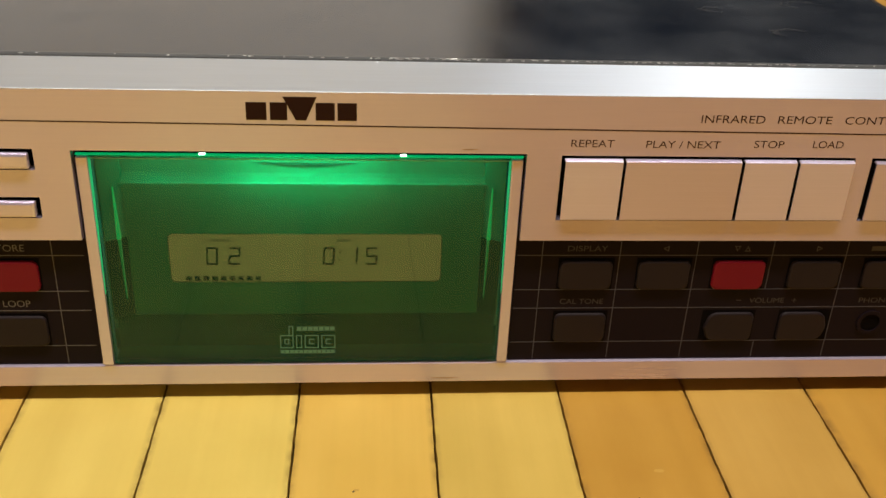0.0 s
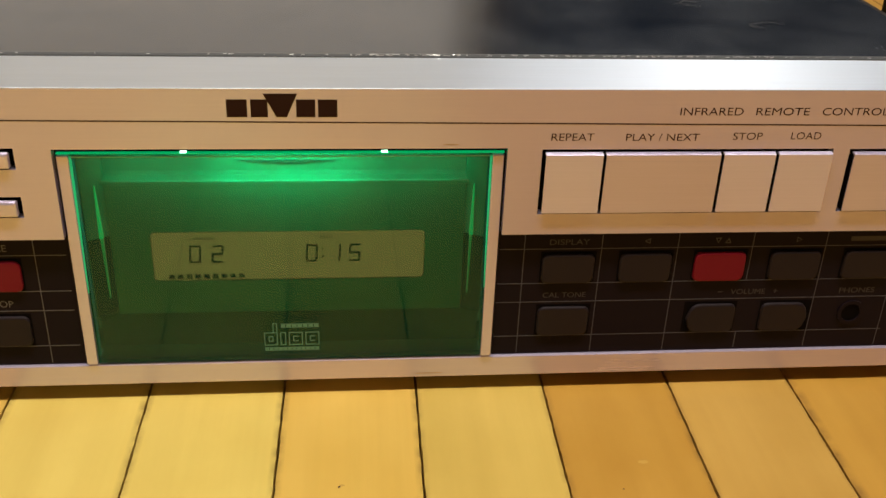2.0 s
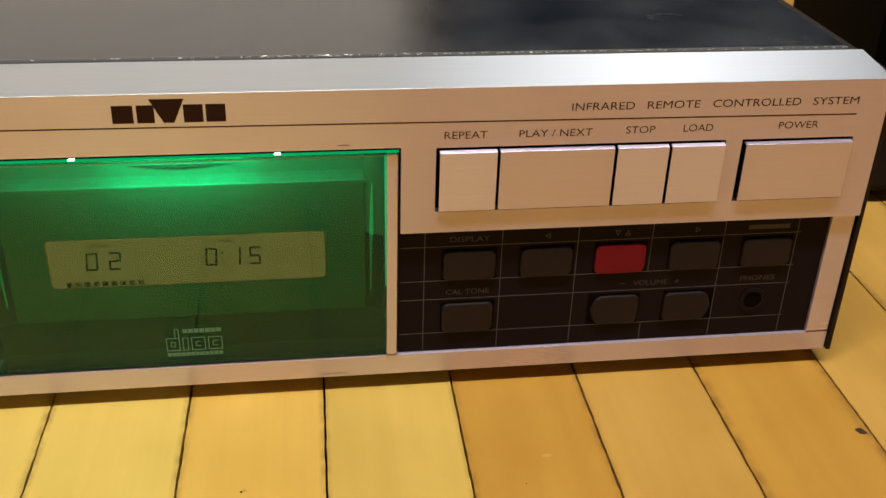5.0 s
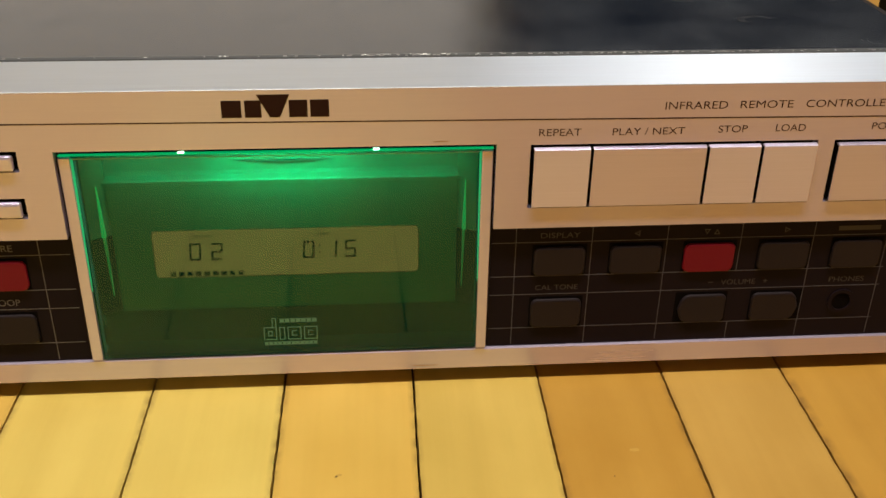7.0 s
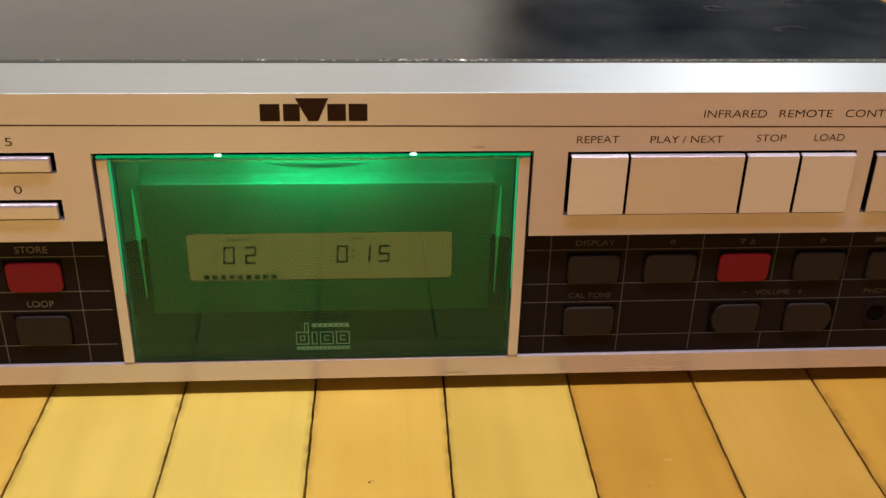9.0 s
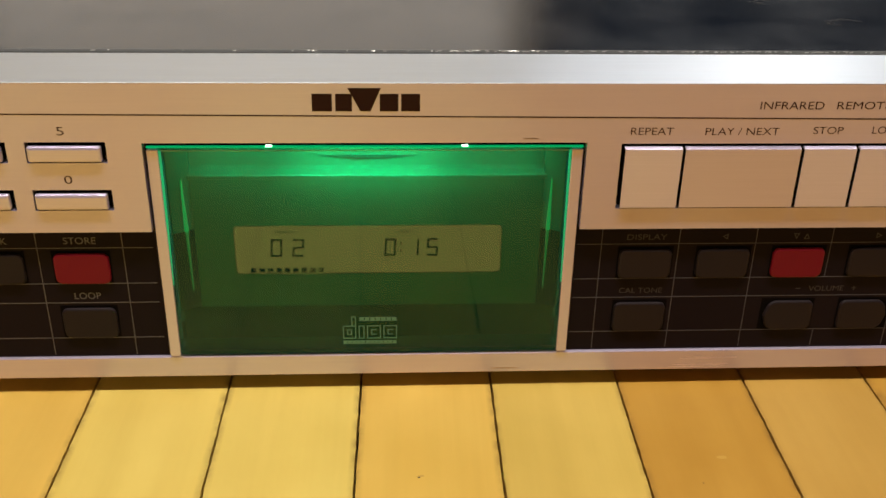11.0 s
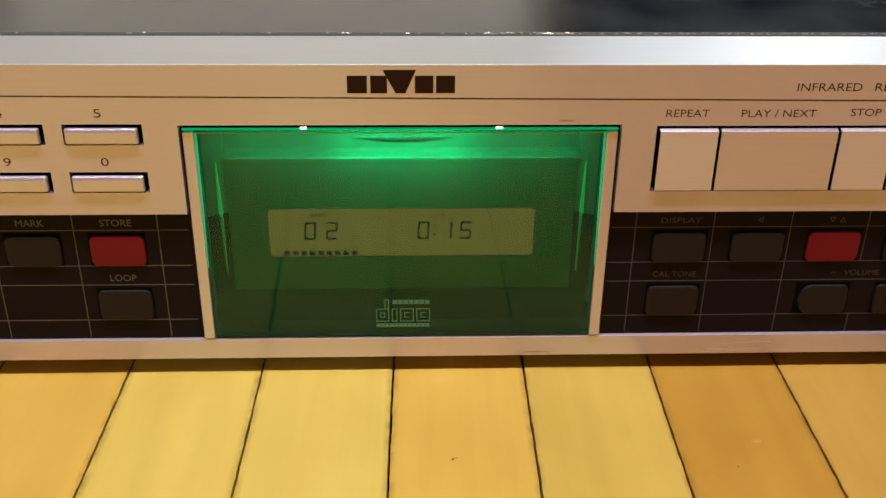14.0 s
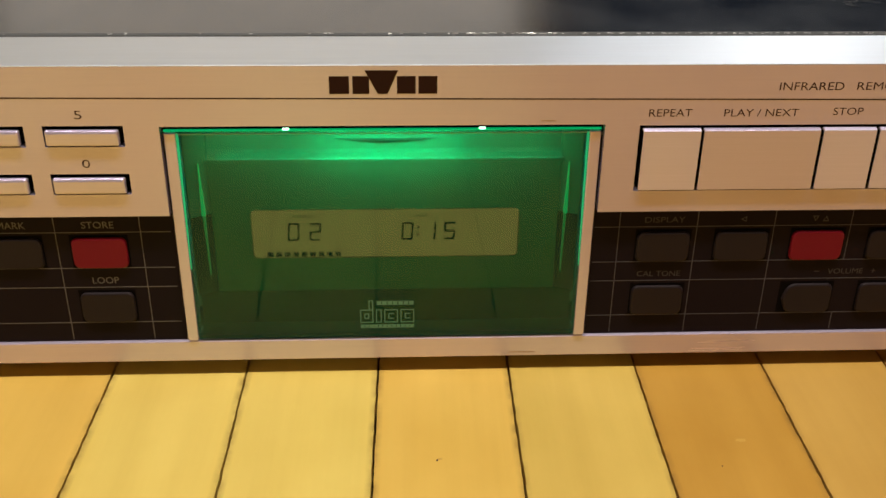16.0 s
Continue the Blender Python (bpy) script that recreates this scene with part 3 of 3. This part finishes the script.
def digit(ch, x, z, w, h):
    q, g = 0.00072, 0.00016
    spots = {"a": (g, w - g, h - q, h), "d": (g, w - g, 0, q), "g": (g, w - g, h / 2 - q / 2, h / 2 + q / 2), "f": (0, q, h / 2 + g, h - g), "b": (w - q, w, h / 2 + g, h - g),
             "e": (0, q, g, h / 2 - g), "c": (w - q, w, g, h / 2 - g)}
    bm = bmesh.new()
    for s in SEG[ch]:
        x0, x1, z0, z1 = spots[s]
        lean = 0.06
        prism([(x + x0 + lean * z0, z + z0), (x + x1 + lean * z0, z + z0), (x + x1 + lean * z1, z + z1), (x + x0 + lean * z1, z + z1)], YL - 0.0001, YL, "y", bm)
    part("digit", bm, LCD_INK, lcd)


for ch, x in (("0", -0.0329), ("2", -0.0257), ("0", 0.0049), ("1", 0.0125), ("5", 0.0190)):
    digit(ch, x, 0.0470, 0.0039, 0.0066)
bars("colon", [(0.0102, 0.0110, 0.0486, 0.0494), (0.0103, 0.0111, 0.0514, 0.0522)], YL, LCD_INK, lcd)
for i in range(9):
    bars("level_mark", [(-0.0398 + 0.00283 * i, -0.0379 + 0.00283 * i, 0.0411, 0.0428)], YL, LCD_INK, lcd)
bars("lcd_caption", [(-0.0310, -0.0243, 0.0556, 0.0567)], YL, LCD_FAINT, lcd)
bars("lcd_caption", [(0.0098, 0.0142, 0.0556, 0.0567)], YL, LCD_FAINT, lcd)
bars("lcd_caption", [(-0.0315, -0.0309, 0.0438, 0.0448), (-0.0168, -0.0152, 0.0438, 0.0448)], YL, LCD_FAINT, lcd)
for s in (-1, 1):
    part("diode", box(s * 0.0303 - 0.0010, s * 0.0303 + 0.0010, 0.0026, 0.0040, 0.0898, 0.0902, 0.0002), DIODE, player, "small bright green diode")
    # guides and edges glow by themselves, weaker lower down, for the fading diode light
    part("light_guide", prism([(s * 0.0588, 0.0572), (s * 0.0601, 0.0572), (s * 0.0598, 0.0755), (s * 0.0595, 0.0755)], 0.0100, 0.0118, "y"), EDGE_SOFT, player, "wedge with the diode light put in as green glow")
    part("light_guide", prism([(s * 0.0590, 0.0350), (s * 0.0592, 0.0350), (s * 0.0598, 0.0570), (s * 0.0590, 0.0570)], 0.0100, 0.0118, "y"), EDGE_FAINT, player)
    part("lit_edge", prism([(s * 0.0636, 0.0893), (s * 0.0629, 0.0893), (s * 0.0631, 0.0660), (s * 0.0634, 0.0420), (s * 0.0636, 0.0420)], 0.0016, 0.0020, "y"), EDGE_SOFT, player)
part("lit_edge", box(-0.0675, 0.0675, 0.0024, 0.0040, 0.08975, 0.0899), EDGE, player, "top edge of the door with added green glow")
# highlight on the door's front arris, drawn as a pale green strip
part("edge_highlight", box(-0.0640, 0.0640, 0.0016, 0.0020, 0.0889, 0.0893, 0.0001), ARRIS_HIGHLIGHT, player, "pale painted highlight along the front arris of the door")
# solid black bar in place of the shadow gap between fascia and door
part("door_gap_shade", box(-0.0675, 0.0675, 0.0041, 0.0058, 0.08975, 0.0900), HOLE, player, "black bar for the shade behind the door edge")
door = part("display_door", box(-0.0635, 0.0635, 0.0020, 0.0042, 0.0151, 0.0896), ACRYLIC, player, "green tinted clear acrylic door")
# round clamp plate over the disc, its front edge curving through the top of the recess
arc = [(0.080 * math.sin(radians(a)), 0.0930 - 0.080 * math.cos(radians(a))) for a in range(-30, 31, 2)]
part("clamp_plate", prism([*arc, (arc[-1][0], 0.0233), (arc[0][0], 0.0233)], 0.0820, 0.0823, "z"), CLAMP, player, "round pale clamp plate lit green")
# sloping frame between the door and the display carrier
part("bezel_top", prism([(0.0160, 0.0902), (0.0142, 0.0790), (0.0136, 0.0778), (0.0120, 0.0768), (0.0116, 0.0763), (0.0116, 0.0752), (0.0170, 0.0752), (0.0170, 0.0902)], -0.0634, 0.0634), INNER, player)
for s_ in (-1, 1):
    # lower half takes the shaded copy, upper half the lit one
    for z0, z1, m_ in ((0.0281, 0.0570, INNER_SHADE), (0.0572, 0.0900, INNER)):
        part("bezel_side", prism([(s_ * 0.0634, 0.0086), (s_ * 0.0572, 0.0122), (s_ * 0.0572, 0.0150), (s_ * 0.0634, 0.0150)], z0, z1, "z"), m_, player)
# disc emblem as outlined plain shapes
Q, YD = 0.00030, 0.0020


def emblem_shape(rects):
    bars("emblem_shape", rects, YD - 0.0001, DISC_INK, door)


for x0, x1, open_side in ((-0.0091, -0.0047, ""), (-0.0038, -0.0019, ""), (-0.0010, 0.0036, "s"), (0.0045, 0.0091, "c")):
    z0, z1 = 0.0206, 0.0257
    rects = [(x0, x1, z0, z0 + Q), (x0, x1, z1 - Q, z1), (x0, x0 + Q, z0 + Q, z1 - Q), (x1 - Q, x1, z0 + Q, z1 - Q)]
    if x1 - x0 > 0.003:
        a, b = x0 + 0.0014, x1 - 0.0014
        rects += [(a, b, 0.0221, 0.0221 + Q), (a, b, 0.0239, 0.0239 + Q), (a, a + Q, 0.0221 + Q, 0.0239)]
        if not open_side:
            rects.append((b - Q, b, 0.0221 + Q, 0.0239))
    emblem_shape(rects)
emblem_shape([(-0.0062, -0.0059, 0.0257, 0.0293), (-0.0050, -0.0047, 0.0257, 0.0293), (-0.0059, -0.0050, 0.0290, 0.0293)])
for z0, z1, n, x0 in ((0.0275, 0.0290, 7, -0.0036), (0.0185, 0.0198, 12, -0.0091)):
    w = (0.0091 - x0) / n
    emblem_shape([(x0, 0.0091, z0, z0 + 0.00022), (x0, 0.0091, z1 - 0.00022, z1)])
    for k in range(n):
        emblem_shape([(x0 + w * k + 0.00012, x0 + w * (k + 1) - 0.00022, z0 + 0.0003, z1 - 0.0003)])

# scuffs on the cover: rubbed patches of short strokes along a bent line
for i, (x, y, r, turn, n) in enumerate(((0.1690, 0.0590, 0.0062, 20, 34), (0.1500, 0.0880, 0.0050, 60, 18), (0.1880, 0.0960, 0.0080, 10, 22), (0.2040, 0.0330, 0.0060, 150, 12))):
    bm = bmesh.new()
    rnd = random.Random(40 + i)
    for k in range(n):
        a = radians(turn + 230 * k / n)
        px, py = x + r * math.cos(a) + rnd.gauss(0, 0.0007), y + 0.62 * r * math.sin(a) + rnd.gauss(0, 0.0006)
        l, w, d = rnd.uniform(0.0006, 0.0022), rnd.uniform(0.0001, 0.00035), a + math.pi / 2 + rnd.gauss(0, 0.4)
        c, q = math.cos(d), math.sin(d)
        bm.faces.new([bm.verts.new((px + u * l * c - v * w * q, py + u * l * q + v * w * c, 0.11424 + 0.000002 * k)) for u, v in ((-1, 0), (-0.3, -1), (0.6, -0.8), (1, 0), (0.4, 1), (-0.5, 0.7))])
    bmesh.ops.recalc_face_normals(bm, faces=bm.faces)
    tagged(part("scuff", bm, SCUFF, cover, "pale rubbed scuff"), kind="stuff")

# worn front arris of the cover, with chipped paint
part("worn_edge", prism([(0.02245, 0.1130), (0.02275, 0.11385), (0.0236, 0.11430), (0.0242, 0.11428), (0.0236, 0.1140), (0.0227, 0.1128)], -0.2197, 0.2197), WORN_PAINT, cover, "paint rubbed to grey along the edge")
chips = bmesh.new()
rnd = random.Random(11)
for i in range(190):
    x = 0.02 + 0.20 * rnd.random() ** 1.3 if i < 165 else rnd.uniform(-0.2, 0.02)
    l, w = rnd.uniform(0.0002, 0.0013), rnd.uniform(0.00008, 0.00022)
    y = 0.02285 + rnd.uniform(0, 0.0005)
    z = 0.11392 + 0.56 * (y - 0.02275)
    prism([(y - 0.00006, z - 0.0002), (y + w, z + 0.00012), (y + w, z - 0.0002)], x - l / 2, x + l / 2, "x", chips)
tagged(part("edge_wear", chips, WORN, cover, "bare metal chips along the edge"), kind="stuff")
# small smears on the front
for x, z, l, h, y, p in ((0.0505, 0.0936, 0.0060, 0.0005, -0.00005, fascia), (0.0460, 0.0078, 0.0110, 0.0005, 0.00195, fascia)):
    bm = bmesh.new()
    bm.faces.new([bm.verts.new((x + l / 2 * math.cos(a * 0.4) * rnd.uniform(0.8, 1), y, z + h / 2 * math.sin(a * 0.4) * rnd.uniform(0.5, 1))) for a in range(15)])
    bmesh.ops.recalc_face_normals(bm, faces=bm.faces)
    part("smear", bm, SMEAR, p)

# ---- floor: narrow maple strips ----
floor = thing("floor", (0, 0, 0), "honey coloured maple strip floor with dark joints", "floor", kind="structure")
part("subfloor", box(X0, X1, Y0, Y1, -0.03, -0.0065), GROOVE, floor)
PITCH, FIRST = 0.04560, -0.0951
JOINTS = {0: -0.0956, 1: -0.0496, 2: -0.0040, 3: 0.0416, 4: 0.0864, 5: 0.1319, 6: 0.1762, 7: 0.2243, 8: 0.2675}
SKEW = 0.02  # the strips run a little askew to the player
TONES = {-2: 0, -1: 0, 0: 1, 1: 1, 2: 0, 3: 3, 4: 2, 5: 4, 6: 2, 7: 4}
strip_mesh = {}


def strip_bm(w, l, cuts, rr):
    """A floor strip with eased edges; cuts: how many steps its slightly worn long edges take."""
    bm = bmesh.new()
    e = 0.00012
    rows = []
    for j in range(cuts + 1):
        y = -l / 2 + l * j / cuts
        wl, wr = (rr.uniform(-0.00016, 0.00013), rr.uniform(-0.00016, 0.00013)) if cuts > 1 else (0, 0)
        yy = y - math.copysign(e, y) if j in (0, cuts) else y
        rows.append([bm.verts.new(q) for q in ((-w / 2 + wl, y, -0.006), (-w / 2 + wl, y, -e), (-w / 2 + wl + e, yy, 0), (w / 2 - wr - e, yy, 0), (w / 2 - wr, y, -e), (w / 2 - wr, y, -0.006))])
    for p, q in zip(rows, rows[1:]):
        for i in range(5):
            bm.faces.new((p[i], p[i + 1], q[i + 1], q[i]))
    bm.faces.new(rows[0]), bm.faces.new(rows[-1][::-1])
    bmesh.ops.recalc_face_normals(bm, faces=bm.faces)
    return bm


rnd = random.Random(5)
for k in range(-16, 22):
    xl, xr = JOINTS.get(k, FIRST + PITCH * k), JOINTS.get(k + 1, FIRST + PITCH * (k + 1))
    x = (xl + xr) / 2
    ends = [Y0 + 0.01, -1.2 + rnd.uniform(-0.3, 0.3), 0.5 + rnd.uniform(-0.12, 0.3), Y1 - 0.01]
    if k > 7:
        ends[2] = 0.7 + rnd.uniform(-0.2, 0.4)
    for y0, y1 in zip(ends, ends[1:]):
        tone = TONES.get(k, rnd.choice((0, 0, 1, 3)) if k < 0 else rnd.choice((2, 2, 4)))
        o = part("plank", strip_bm(xr - xl - 0.00074, y1 - y0 - 0.0008, 640 if -4 < k < 9 and y0 < 0 < y1 else 1, rnd), WOODS[tone], floor)
        o.location = (x + SKEW * ((y0 + y1) / 2 + 0.02), (y0 + y1) / 2, rnd.uniform(-0.00012, 0.00012))
        o.rotation_euler.z = -SKEW
rest = bmesh.new()
for xa, xb in ((X0, FIRST - 16 * PITCH), (FIRST + 22 * PITCH, X1)):
    x = xa
    while x < xb - 0.01:
        box(x + 0.0004, min(x + PITCH, xb) - 0.0004, Y0 + 0.01, Y1 - 0.01, -0.006, 0.0, bm=rest)
        x += PITCH
outer = tagged(part("outer_planks", rest, wood("plain_honey_maple", (0.700, 0.445, 0.092), (0.780, 0.520, 0.118), 0.0), floor), kind="stuff")
outer.location, outer.rotation_euler.z = (0.02 * SKEW, 0, 0), -SKEW
for x, y, r in ((0.2209, -0.0378, 0.0019), (0.0151, -0.0459, 0.0004), (0.1026, -0.0513, 0.0003)):
    bm = bmesh.new()
    rr = random.Random(int(x * 1e4))
    bm.faces.new([bm.verts.new((x + r * rr.uniform(0.6, 1.3) * math.cos(a * 0.7), y + r * rr.uniform(0.6, 1.3) * math.sin(a * 0.7), 0.00016)) for a in range(9)])
    part("knot", bm, KNOT, floor)
for x, y, r, q in ((0.1120, -0.0390, 0.0017, 0.55), (0.0160, -0.0452, 0.0009, 0.6)):
    bm = bmesh.new()
    rr = random.Random(int(abs(x) * 1e4) + 3)
    bm.faces.new([bm.verts.new((x + r * rr.uniform(0.8, 1.1) * math.cos(a * 0.4488), y + r * q * rr.uniform(0.8, 1.1) * math.sin(a * 0.4488), 0.00014)) for a in range(14)])
    part("rubbed_spot", bm, RUBBED, floor, "pale rubbed spot in the varnish")
